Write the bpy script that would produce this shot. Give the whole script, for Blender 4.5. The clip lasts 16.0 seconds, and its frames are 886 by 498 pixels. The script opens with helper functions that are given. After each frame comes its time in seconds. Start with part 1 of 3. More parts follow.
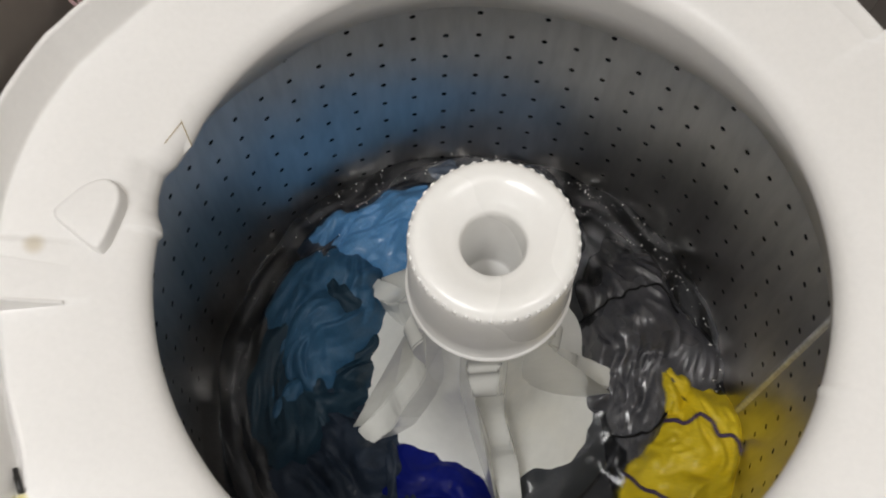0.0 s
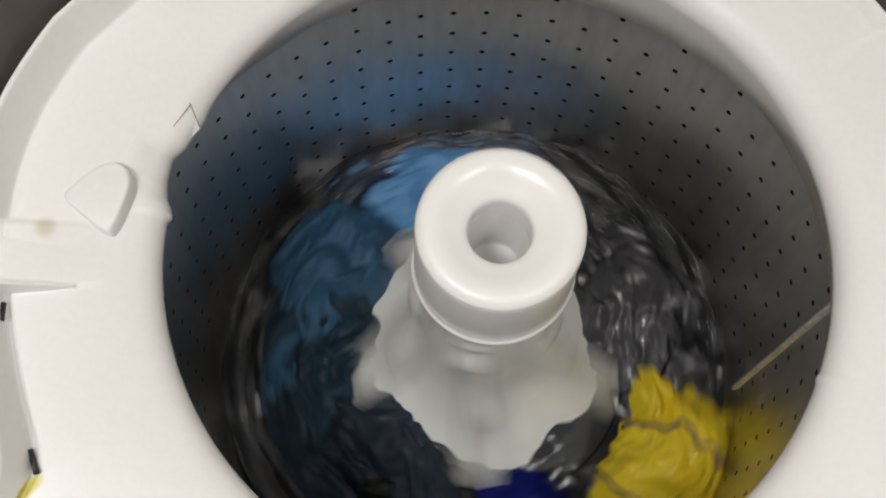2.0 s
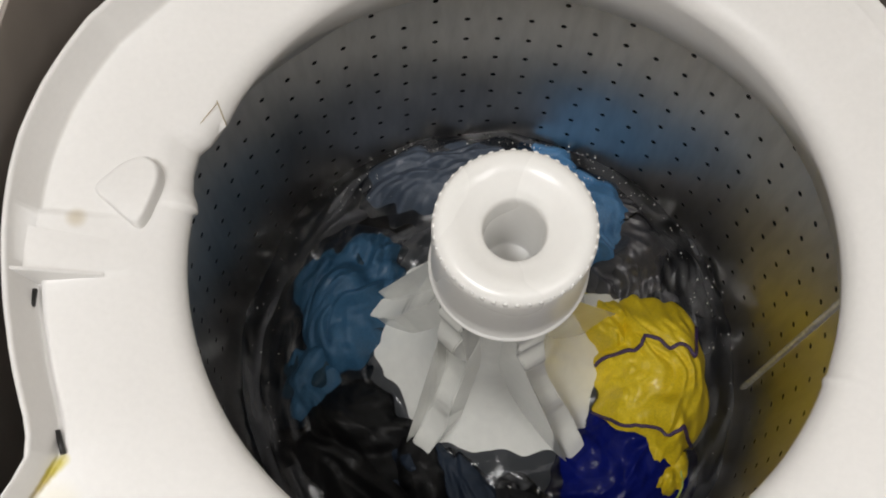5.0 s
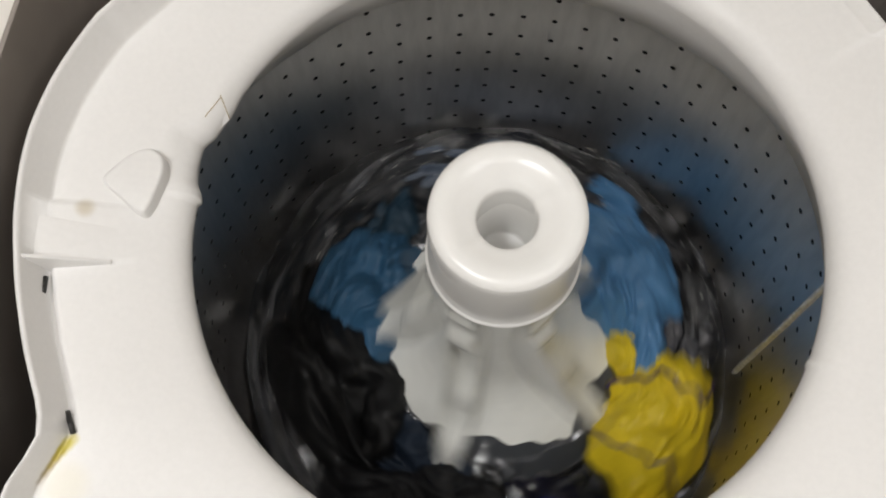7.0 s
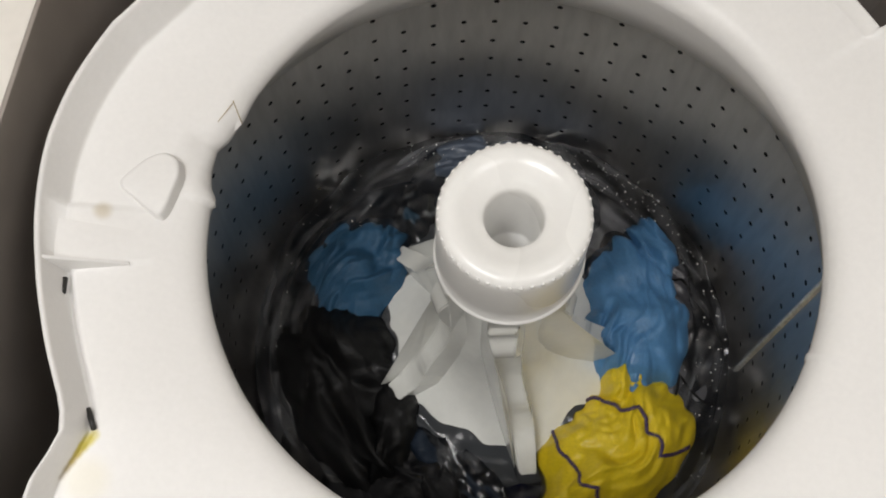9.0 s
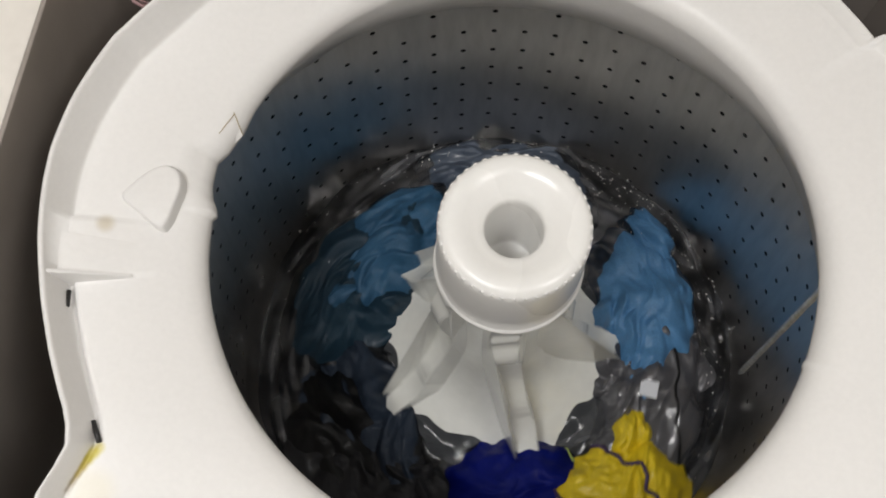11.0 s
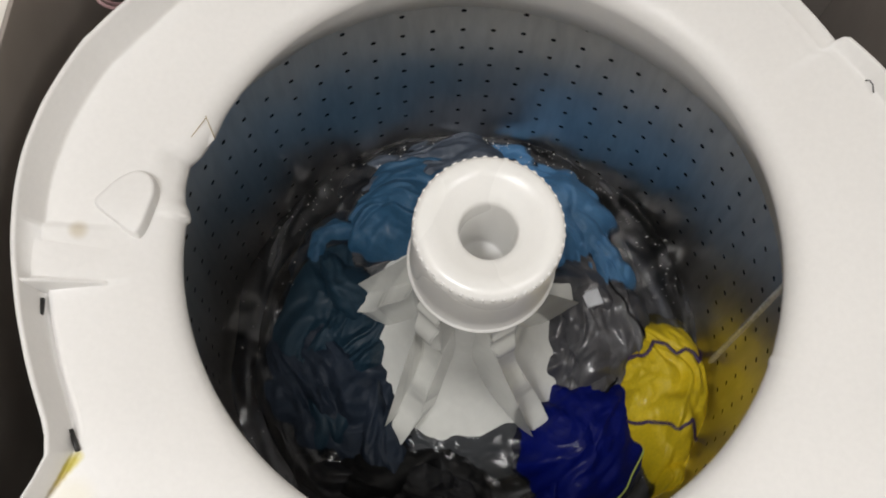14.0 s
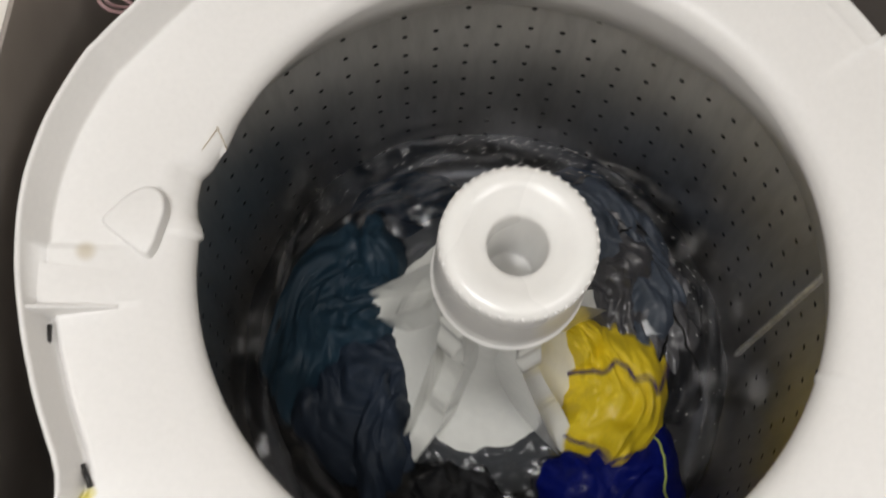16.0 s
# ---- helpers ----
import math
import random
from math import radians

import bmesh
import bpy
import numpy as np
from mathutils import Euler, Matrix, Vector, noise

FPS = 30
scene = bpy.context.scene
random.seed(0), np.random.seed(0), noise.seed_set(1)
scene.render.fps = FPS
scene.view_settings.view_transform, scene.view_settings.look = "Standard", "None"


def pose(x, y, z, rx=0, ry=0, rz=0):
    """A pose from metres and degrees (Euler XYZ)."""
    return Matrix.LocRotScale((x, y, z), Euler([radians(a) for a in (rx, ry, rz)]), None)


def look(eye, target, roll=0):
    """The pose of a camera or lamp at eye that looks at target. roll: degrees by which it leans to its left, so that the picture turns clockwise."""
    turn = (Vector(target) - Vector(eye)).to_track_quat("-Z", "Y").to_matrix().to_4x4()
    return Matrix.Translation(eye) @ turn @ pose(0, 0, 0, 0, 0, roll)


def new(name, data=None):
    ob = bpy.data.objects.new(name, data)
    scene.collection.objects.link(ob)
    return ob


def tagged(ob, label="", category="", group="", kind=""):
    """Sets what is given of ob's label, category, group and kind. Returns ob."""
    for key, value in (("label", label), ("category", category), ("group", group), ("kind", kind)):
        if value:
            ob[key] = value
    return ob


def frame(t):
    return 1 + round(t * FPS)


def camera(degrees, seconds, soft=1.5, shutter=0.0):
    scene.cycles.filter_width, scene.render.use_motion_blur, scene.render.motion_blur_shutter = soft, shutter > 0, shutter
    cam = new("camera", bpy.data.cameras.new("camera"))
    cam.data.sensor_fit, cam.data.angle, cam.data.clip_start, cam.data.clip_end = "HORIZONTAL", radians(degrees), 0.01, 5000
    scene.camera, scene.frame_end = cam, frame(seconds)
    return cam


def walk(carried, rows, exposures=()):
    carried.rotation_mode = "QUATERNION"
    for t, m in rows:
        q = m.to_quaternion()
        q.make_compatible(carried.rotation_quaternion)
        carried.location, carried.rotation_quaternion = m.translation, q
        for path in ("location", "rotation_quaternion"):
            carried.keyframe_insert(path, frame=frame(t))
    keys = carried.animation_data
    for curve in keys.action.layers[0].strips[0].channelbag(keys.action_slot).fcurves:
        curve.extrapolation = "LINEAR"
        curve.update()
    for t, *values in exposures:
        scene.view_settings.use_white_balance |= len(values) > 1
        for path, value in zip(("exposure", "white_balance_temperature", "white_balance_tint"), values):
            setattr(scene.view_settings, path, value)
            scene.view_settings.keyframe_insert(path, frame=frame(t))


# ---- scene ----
LIP = 0.88          # height of the tub opening's inner edge above the floor
WATER = LIP - 0.352
cam = camera(50.0, 16.0, soft=1.9, shutter=0.8)
ROWS = [
    (0.0, -0.0044, -0.2301, 0.6196, 20.58, 0.10, 7.13),
    (0.5, -0.0069, -0.1985, 0.5893, 18.71, 0.17, 7.52),
    (1.0, -0.0139, -0.1903, 0.5838, 17.37, -0.30, 7.59),
    (1.5, 0.0082, -0.1944, 0.6107, 17.11, 0.82, 8.85),
    (2.0, -0.0140, -0.2127, 0.6342, 17.80, -0.31, 7.64),
    (2.5, -0.0010, -0.2189, 0.6314, 18.37, 0.48, 8.62),
    (3.0, -0.0174, -0.2213, 0.6393, 17.98, -0.78, 7.78),
    (3.5, -0.0138, -0.2267, 0.6403, 18.52, -0.24, 8.25),
    (6.0, -0.0082, -0.2259, 0.6645, 18.00, 0.64, 9.12),
    (6.5, -0.0258, -0.2325, 0.6714, 17.74, -0.27, 8.09),
    (7.0, 0.0041, -0.2375, 0.6694, 18.20, 1.12, 9.20),
    (7.5, -0.0133, -0.2500, 0.6746, 18.35, 0.28, 7.94),
    (8.0, 0.0018, -0.2510, 0.6806, 18.75, 1.41, 8.82),
    (8.5, -0.0117, -0.2520, 0.6891, 18.58, 0.59, 7.77),
    (9.0, -0.0027, -0.2520, 0.6851, 18.76, 1.05, 8.69),
    (11.5, -0.0203, -0.2438, 0.6957, 18.27, 0.15, 7.81),
    (12.0, -0.0455, -0.2475, 0.6932, 17.89, -1.53, 6.64),
    (12.5, -0.0138, -0.2395, 0.6998, 18.02, -0.12, 7.59),
    (13.0, -0.0349, -0.2417, 0.7050, 17.81, -1.55, 6.78),
    (13.5, 0.0000, -0.2449, 0.7062, 18.53, 0.49, 7.98),
    (14.0, -0.0279, -0.2345, 0.7065, 17.44, -1.75, 6.78),
    (14.5, -0.0261, -0.2335, 0.6876, 17.78, -1.00, 6.16),
    (15.0, -0.0472, -0.2219, 0.6871, 16.57, -0.95, 5.05),
    (15.5, -0.0660, -0.2264, 0.6736, 16.24, -1.83, 4.53),
    (16.0, -0.0476, -0.2014, 0.6770, 16.36, -1.30, 6.12),
]
walk(cam, [(t, pose(x, y, LIP + z, rx, ry, rz)) for t, x, y, z, rx, ry, rz in ROWS])

# ---- light ----
world = bpy.data.worlds.new("room_air")
scene.world = world
world.use_nodes = True
world.node_tree.nodes["Background"].inputs[0].default_value = (1.0, 0.95, 0.9, 1)
world.node_tree.nodes["Background"].inputs[1].default_value = 0.02
scene.view_settings.exposure = 0.0


def area_lamp(name, place, target, size, watts, colour):
    data = bpy.data.lights.new(name, "AREA")
    data.shape, data.size, data.size_y = "RECTANGLE", size[0], size[1]
    data.energy, data.color = watts, colour
    ob = new(name, data)
    ob.matrix_world = look(place, target)
    return ob


area_lamp("lamp_light", (-0.38, -0.50, 2.30), (-0.365, -0.48, 0), (0.55, 0.30), 12.5, (1.0, 0.995, 0.998))
area_lamp("lamp_light", (0.70, -0.30, 2.30), (0.70, -0.32, 0), (0.55, 0.30), 5.2, (1.0, 0.995, 0.998))


# ---- materials ----
def nodes_of(name):
    m = bpy.data.materials.new(name)
    m.use_nodes = True
    return m, m.node_tree.nodes, m.node_tree.links, m.node_tree.nodes["Principled BSDF"]


def surface(name, colour, rough=0.5, metal=0.0, vary=0.12, grain=60.0, bump=0.1, coat=0.0, stretch=(1, 1, 1), spots=(), big=6.0, depth=0.0006):
    """A procedural surface: two scales of tone, fine relief, and round stains (x, y, z, radius, colour)."""
    m, n, l, b = nodes_of(name)
    tex = n.new("ShaderNodeTexCoord")
    mp = n.new("ShaderNodeMapping")
    mp.inputs["Scale"].default_value = stretch
    l.new(tex.outputs["Object"], mp.inputs["Vector"])
    fine, broad = n.new("ShaderNodeTexNoise"), n.new("ShaderNodeTexNoise")
    fine.inputs["Scale"].default_value, broad.inputs["Scale"].default_value = grain, big
    fine.inputs["Detail"].default_value = 5
    for q in (fine, broad):
        l.new(mp.outputs[0], q.inputs["Vector"])
    add = n.new("ShaderNodeMath")
    add.operation = "ADD"
    l.new(fine.outputs[0], add.inputs[0])
    l.new(broad.outputs[0], add.inputs[1])
    ramp = n.new("ShaderNodeMapRange")
    ramp.inputs[1].default_value, ramp.inputs[2].default_value = 0.6, 1.4
    ramp.inputs[3].default_value, ramp.inputs[4].default_value = 1 - vary, 1 + vary
    l.new(add.outputs[0], ramp.inputs[0])
    mul = n.new("ShaderNodeVectorMath")
    mul.operation = "SCALE"
    mul.inputs[0].default_value = colour
    l.new(ramp.outputs[0], mul.inputs["Scale"])
    last = mul.outputs[0]
    for x, y, z, radius, tint in spots:
        sub = n.new("ShaderNodeVectorMath")
        sub.operation = "MULTIPLY_ADD"
        sub.inputs[1].default_value, sub.inputs[2].default_value = (1, 1, 1), (-x, -y, -z)
        l.new(tex.outputs["Object"], sub.inputs[0])
        length = n.new("ShaderNodeVectorMath")
        length.operation = "LENGTH"
        l.new(sub.outputs[0], length.inputs[0])
        fall = n.new("ShaderNodeMapRange")
        fall.interpolation_type = "SMOOTHSTEP"
        fall.inputs[1].default_value, fall.inputs[2].default_value = radius * 0.3, radius
        fall.inputs[3].default_value, fall.inputs[4].default_value = tint[3], 0.0
        l.new(length.outputs["Value"], fall.inputs[0])
        mix = n.new("ShaderNodeMix")
        mix.data_type = "RGBA"
        mix.inputs[7].default_value = (*tint[:3], 1)
        l.new(fall.outputs[0], mix.inputs[0])
        l.new(last, mix.inputs[6])
        last = mix.outputs[2]
    l.new(last, b.inputs["Base Color"])
    b.inputs["Metallic"].default_value = metal
    rr = n.new("ShaderNodeMapRange")
    rr.inputs[1].default_value, rr.inputs[2].default_value = 0.3, 0.7
    rr.inputs[3].default_value, rr.inputs[4].default_value = max(rough - 0.08, 0.03), min(rough + 0.08, 1)
    l.new(broad.outputs[0], rr.inputs[0])
    l.new(rr.outputs[0], b.inputs["Roughness"])
    bp = n.new("ShaderNodeBump")
    bp.inputs["Strength"].default_value, bp.inputs["Distance"].default_value = bump, depth
    l.new(fine.outputs[0], bp.inputs["Height"])
    l.new(bp.outputs[0], b.inputs["Normal"])
    b.inputs["Coat Weight"].default_value, b.inputs["Coat Roughness"].default_value = coat, 0.12
    return m


ring_white = surface("ring_plastic", (0.78, 0.765, 0.745), 0.42, vary=0.03, grain=220, bump=0.05, spots=(
    (-0.302, -0.042, 0.0315, 0.010, (0.50, 0.42, 0.28, 0.6)),
    (-0.2640, -0.2025, 0.0340, 0.0059, (0.62, 0.55, 0.16, 0.8)),
    (-0.2665, -0.2065, 0.0345, 0.0062, (0.58, 0.50, 0.08, 0.9)),
    (-0.2695, -0.2110, 0.0345, 0.0062, (0.52, 0.44, 0.05, 0.95)),
    (-0.2725, -0.2160, 0.0345, 0.0062, (0.50, 0.40, 0.05, 0.95)),
    (-0.2755, -0.2210, 0.0340, 0.0064, (0.42, 0.32, 0.05, 0.95)),
    (-0.2785, -0.2260, 0.0340, 0.0067, (0.28, 0.20, 0.05, 0.95)),
    (-0.2815, -0.2310, 0.0335, 0.0070, (0.20, 0.13, 0.05, 0.95)),
    (-0.2850, -0.2370, 0.0335, 0.0077, (0.18, 0.12, 0.05, 0.95)),
    (-0.262, -0.232, 0.0310, 0.022, (0.74, 0.68, 0.48, 0.35)),
))
cap_white = surface("agitator_plastic", (0.82, 0.81, 0.785), 0.30, vary=0.02, grain=180, bump=0.04)
vane_white = surface("wet_vane_plastic", (0.80, 0.80, 0.755), 0.17, vary=0.05, grain=90, bump=0.06, coat=0.3)
steel = surface("basket_steel", (0.66, 0.64, 0.625), 0.37, metal=1.0, vary=0.16, grain=90, bump=0.12, stretch=(1, 1, 0.25), big=9)
brushed = steel.node_tree.nodes.new("ShaderNodeTangent")
brushed.direction_type, brushed.axis = "RADIAL", "Z"
steel.node_tree.links.new(brushed.outputs[0], steel.node_tree.nodes["Principled BSDF"].inputs["Tangent"])
steel.node_tree.nodes["Principled BSDF"].inputs["Anisotropic"].default_value = 0.55
# near-black tub colour, also painted as shade inside the basket's holes
dark_tub_bore_shade = surface("tub_dark_bore_shade", (0.008, 0.008, 0.008), 0.6, vary=0.2)
panel_grey = surface("cabinet_paint", (0.32, 0.285, 0.255), 0.5, vary=0.10, grain=30, bump=0.05)
black_rubber = surface("black_rubber", (0.015, 0.014, 0.013), 0.5)
wall_paint = surface("wall_paint", (0.80, 0.76, 0.70), 0.8, vary=0.05, grain=80, bump=0.15)
ceiling_paint = surface("ceiling_paint", (0.80, 0.78, 0.74), 0.9, vary=0.03, grain=90, bump=0.1)
floor_tile = surface("floor_vinyl", (0.42, 0.40, 0.375), 0.45, vary=0.12, grain=40)
wire_skin = surface("wire_skin", (0.42, 0.26, 0.26), 0.4, vary=0.1)
tag_white = surface("tag_cloth", (0.72, 0.74, 0.78), 0.6, vary=0.05, grain=400)


def cloth(name, colour, vary=0.22, rough=0.55, coat=0.18):
    return surface(name, colour, rough, vary=vary, grain=420, bump=0.5, coat=coat, big=22, depth=0.0012)


yellow = cloth("yellow_cotton", (0.70, 0.52, 0.010))
plum = cloth("plum_piping", (0.05, 0.025, 0.09))
navy = cloth("navy_nylon", (0.0008, 0.005, 0.120), rough=0.55, coat=0.06)
lime = cloth("lime_piping", (0.42, 0.50, 0.12))
sky_blue = cloth("light_blue_cotton", (0.072, 0.21, 0.41))
mid_blue = cloth("mid_blue_cotton", (0.027, 0.090, 0.170))
teal = cloth("dark_teal_cotton", (0.011, 0.032, 0.053))
denim = cloth("dark_denim", (0.016, 0.025, 0.042))
faded = cloth("faded_denim", (0.052, 0.068, 0.096))
charcoal = cloth("charcoal_jersey", (0.012, 0.012, 0.014))
black = cloth("black_cotton", (0.003, 0.003, 0.0035))
slate = cloth("slate_nylon", (0.064, 0.064, 0.072), rough=0.28, coat=0.6)

for m, gloss in ((navy, 0.12), (teal, 0.3), (denim, 0.25), (charcoal, 0.25), (black, 0.25), (mid_blue, 0.35)):
    m.node_tree.nodes["Principled BSDF"].inputs["Specular IOR Level"].default_value = gloss
    m.node_tree.nodes["Principled BSDF"].inputs["Coat Weight"].default_value = 0.06


def glow_material(name, colour, power):
    m, n, l, b = nodes_of(name)
    b.inputs["Base Color"].default_value = (0.9, 0.9, 0.9, 1)
    b.inputs["Emission Color"].default_value = (*colour, 1)
    b.inputs["Emission Strength"].default_value = power
    return m


def water_material():
    """Murky wash water: clear body with a grey tint under a glossy skin."""
    m, n, l, b = nodes_of("wash_water")
    n.remove(b)
    clear, gloss, milk = n.new("ShaderNodeBsdfTransparent"), n.new("ShaderNodeBsdfGlossy"), n.new("ShaderNodeBsdfDiffuse")
    clear.inputs[0].default_value = (0.25, 0.26, 0.28, 1)
    gloss.inputs["Roughness"].default_value = 0.13
    milk.inputs[0].default_value = (0.24, 0.245, 0.26, 1)
    tex, body, skin, fres = n.new("ShaderNodeTexNoise"), n.new("ShaderNodeMixShader"), n.new("ShaderNodeMixShader"), n.new("ShaderNodeFresnel")
    tex.inputs["Scale"].default_value, tex.inputs["Detail"].default_value = 26, 5
    co, rng = n.new("ShaderNodeTexCoord"), n.new("ShaderNodeMapRange")
    l.new(co.outputs["Object"], tex.inputs["Vector"])
    sep, ang, rad, com, streak = (n.new(k) for k in ("ShaderNodeSeparateXYZ", "ShaderNodeMath", "ShaderNodeVectorMath", "ShaderNodeCombineXYZ", "ShaderNodeTexNoise"))
    ang.operation, rad.operation = "ARCTAN2", "LENGTH"
    l.new(co.outputs["Object"], sep.inputs[0])
    l.new(sep.outputs[1], ang.inputs[0])
    l.new(sep.outputs[0], ang.inputs[1])
    l.new(co.outputs["Object"], rad.inputs[0])
    l.new(ang.outputs[0], com.inputs[0])
    l.new(rad.outputs["Value"], com.inputs[1])
    stretch = n.new("ShaderNodeMapping")
    stretch.inputs["Scale"].default_value = (2.2, 46, 1)
    l.new(com.outputs[0], stretch.inputs["Vector"])
    l.new(stretch.outputs[0], streak.inputs["Vector"])
    streak.inputs["Scale"].default_value, streak.inputs["Detail"].default_value, streak.inputs["Distortion"].default_value = 1.0, 6, 1.2
    rng.inputs[1].default_value, rng.inputs[2].default_value = 0.50, 0.80
    rng.inputs[3].default_value, rng.inputs[4].default_value = 0.02, 0.60
    l.new(streak.outputs[0], rng.inputs[0])
    l.new(rng.outputs[0], body.inputs[0])
    l.new(clear.outputs[0], body.inputs[1])
    l.new(milk.outputs[0], body.inputs[2])
    bp = n.new("ShaderNodeBump")
    bp.inputs["Strength"].default_value, bp.inputs["Distance"].default_value = 0.6, 0.0028
    l.new(tex.outputs[0], bp.inputs["Height"])
    l.new(bp.outputs[0], gloss.inputs["Normal"])
    fres.inputs[0].default_value = 1.33
    l.new(bp.outputs[0], fres.inputs["Normal"])
    l.new(fres.outputs[0], skin.inputs[0])
    l.new(body.outputs[0], skin.inputs[1])
    l.new(gloss.outputs[0], skin.inputs[2])
    l.new(skin.outputs[0], n["Material Output"].inputs[0])
    return m


water_mat = water_material()


# ---- builders ----
def mesh_ob(name, verts, faces, material, parent=None, label="", smooth=True):
    me = bpy.data.meshes.new(name)
    me.from_pydata([tuple(v) for v in verts], [], faces)
    me.update()
    me.materials.append(material)
    if smooth:
        me.polygons.foreach_set("use_smooth", [True] * len(me.polygons))
    ob = new(name, me)
    if parent:
        ob.parent = parent
    if label:
        ob["label"] = label
    return ob


def part(name, bm, material, parent, label="", smooth=False):
    me = bpy.data.meshes.new(name)
    bm.to_mesh(me)
    bm.free()
    me.materials.append(material)
    if smooth:
        me.polygons.foreach_set("use_smooth", [True] * len(me.polygons))
    ob = new(name, me)
    ob.parent = parent
    if label:
        ob["label"] = label
    return ob


def revolve(profile_of, steps, closed=True, arc=(0, 360)):
    """Verts and faces of a profile (a function of the azimuth in degrees that gives (r, z) pairs) turned round the z axis."""
    verts, faces = [], []
    full = arc == (0, 360)
    count = steps if full else steps + 1
    width = 0
    for i in range(count):
        a = arc[0] + (arc[1] - arc[0]) * i / steps
        pr = profile_of(a)
        width = len(pr)
        c, s = math.cos(radians(a)), math.sin(radians(a))
        verts += [(r * c, r * s, z) for r, z in pr]
    for i in range(steps):
        j = (i + 1) % count
        for k in range(width if closed else width - 1):
            m = (k + 1) % width
            faces.append((i * width + k, j * width + k, j * width + m, i * width + m))
    return verts, faces


def box_bm(x0, y0, z0, x1, y1, z1, bevel=0.0):
    bm = bmesh.new()
    bmesh.ops.create_cube(bm, size=1)
    for v in bm.verts:
        v.co = Vector(((x0 + x1) / 2 + v.co.x * (x1 - x0), (y0 + y1) / 2 + v.co.y * (y1 - y0), (z0 + z1) / 2 + v.co.z * (z1 - z0)))
    if bevel:
        bmesh.ops.bevel(bm, geom=bm.edges[:], offset=bevel, segments=2, affect="EDGES", profile=0.5)
    return bm


def tube(points, radius, sides=8):
    """Verts and faces of a round cord along points."""
    pts = [Vector(p) for p in points]
    verts, faces = [], []
    for i, p in enumerate(pts):
        d = (pts[min(i + 1, len(pts) - 1)] - pts[max(i - 1, 0)]).normalized()
        u = d.orthogonal().normalized() if i == 0 else (u - d * u.dot(d)).normalized()
        w = d.cross(u)
        verts += [p + radius * (math.cos(2 * math.pi * k / sides) * u + math.sin(2 * math.pi * k / sides) * w) for k in range(sides)]
    for i in range(len(pts) - 1):
        for k in range(sides):
            m = (k + 1) % sides
            faces.append((i * sides + k, i * sides + m, (i + 1) * sides + m, (i + 1) * sides + k))
    faces.append(tuple(range(sides - 1, -1, -1)))
    faces.append(tuple((len(pts) - 1) * sides + k for k in range(sides)))
    return verts, faces


def table(a, rows):
    """Linear reading of (azimuth, value) rows."""
    return float(np.interp(a, [q[0] for q in rows], [q[1] for q in rows]))


# ---- the room ----
def room():
    x0, x1, y0, y1, top = -1.9, 1.9, -1.9, 0.62, 2.40

    def slab(name, material, label, *b):
        ob = part(name, box_bm(*b), material, None)
        return tagged(ob, label, name.split("_")[0], kind="structure")
    slab("floor", floor_tile, "grey-brown vinyl laundry floor", x0, y0, -0.1, x1, y1, 0)
    slab("wall_side", wall_paint, "low cream painted partition beside the washer", -0.62, -0.80, 0, -0.381, y1, LIP + 0.068)
    slab("wall_west", wall_paint, "cream painted laundry wall", x0 - 0.1, y0 - 0.1, 0, x0, y1 + 0.1, top)
    slab("wall_east", wall_paint, "cream painted laundry wall", x1, y0 - 0.1, 0, x1 + 0.1, y1 + 0.1, top)
    slab("wall_north", wall_paint, "cream painted wall behind the washer", x0, y1, 0, x1, y1 + 0.1, top)
    slab("wall_south", wall_paint, "cream painted laundry wall", x0, y0 - 0.1, 0, x1, y0, top)
    slab("ceiling", ceiling_paint, "white painted ceiling", x0 - 0.1, y0 - 0.1, top, x1 + 0.1, y1 + 0.1, top + 0.1)
    glow = glow_material("lamp_glow", (1.0, 0.94, 0.86), 3.0)
    for x, y in ((-0.38, -0.50), (0.70, -0.30)):
        lamp = tagged(new("ceiling_lamp"), "white ceiling lamp with a glowing diffuser", "lamp", "ceiling lamps")
        lamp.location = (x, y, top)
        part("housing", box_bm(-0.30, -0.17, -0.05, 0.30, 0.17, 0, 0.008), ceiling_paint, lamp)
        part("diffuser", box_bm(-0.28, -0.155, -0.085, 0.28, 0.155, -0.05, 0.008), glow, lamp)


room()

# ---- the washing machine ----
washer = tagged(new("washing_machine"), "white top-loading washer with its lid panel off, washing clothes", "washing machine")
washer.location = (0, 0, 0)

OUTER = ((-180, 0.3385), (-176, 0.338), (-169, 0.336), (-164, 0.334), (-157, 0.3325), (-150, 0.3325), (-147, 0.333), (-145, 0.335), (-143, 0.340),
         (-141.5, 0.352), (-140, 0.368), (-137, 0.388), (-130, 0.398), (-110, 0.373), (-90, 0.360), (-60, 0.372), (-45, 0.39), (-20, 0.372), (0, 0.360),
         (20, 0.335), (30, 0.322), (34.2, 0.3155), (35.8, 0.313), (36.4, 0.3015), (60, 0.301), (90, 0.304), (130, 0.311), (150, 0.3175), (156, 0.3215), (161.5, 0.3280),
         (163, 0.3305), (173, 0.3365), (180, 0.3385))
LIP_EDGE = ((-180, 0.2375), (-178.5, 0.2335), (-176.6, 0.2308), (-176.2, 0.2345), (-170, 0.235), (-17.5, 0.235), (-16.8, 0.2335), (-16.2, 0.2335), (-15.5, 0.235),
            (160, 0.235), (164.3, 0.2335), (165.2, 0.2335), (170, 0.237), (172.5, 0.2425), (177, 0.241), (180, 0.2375))


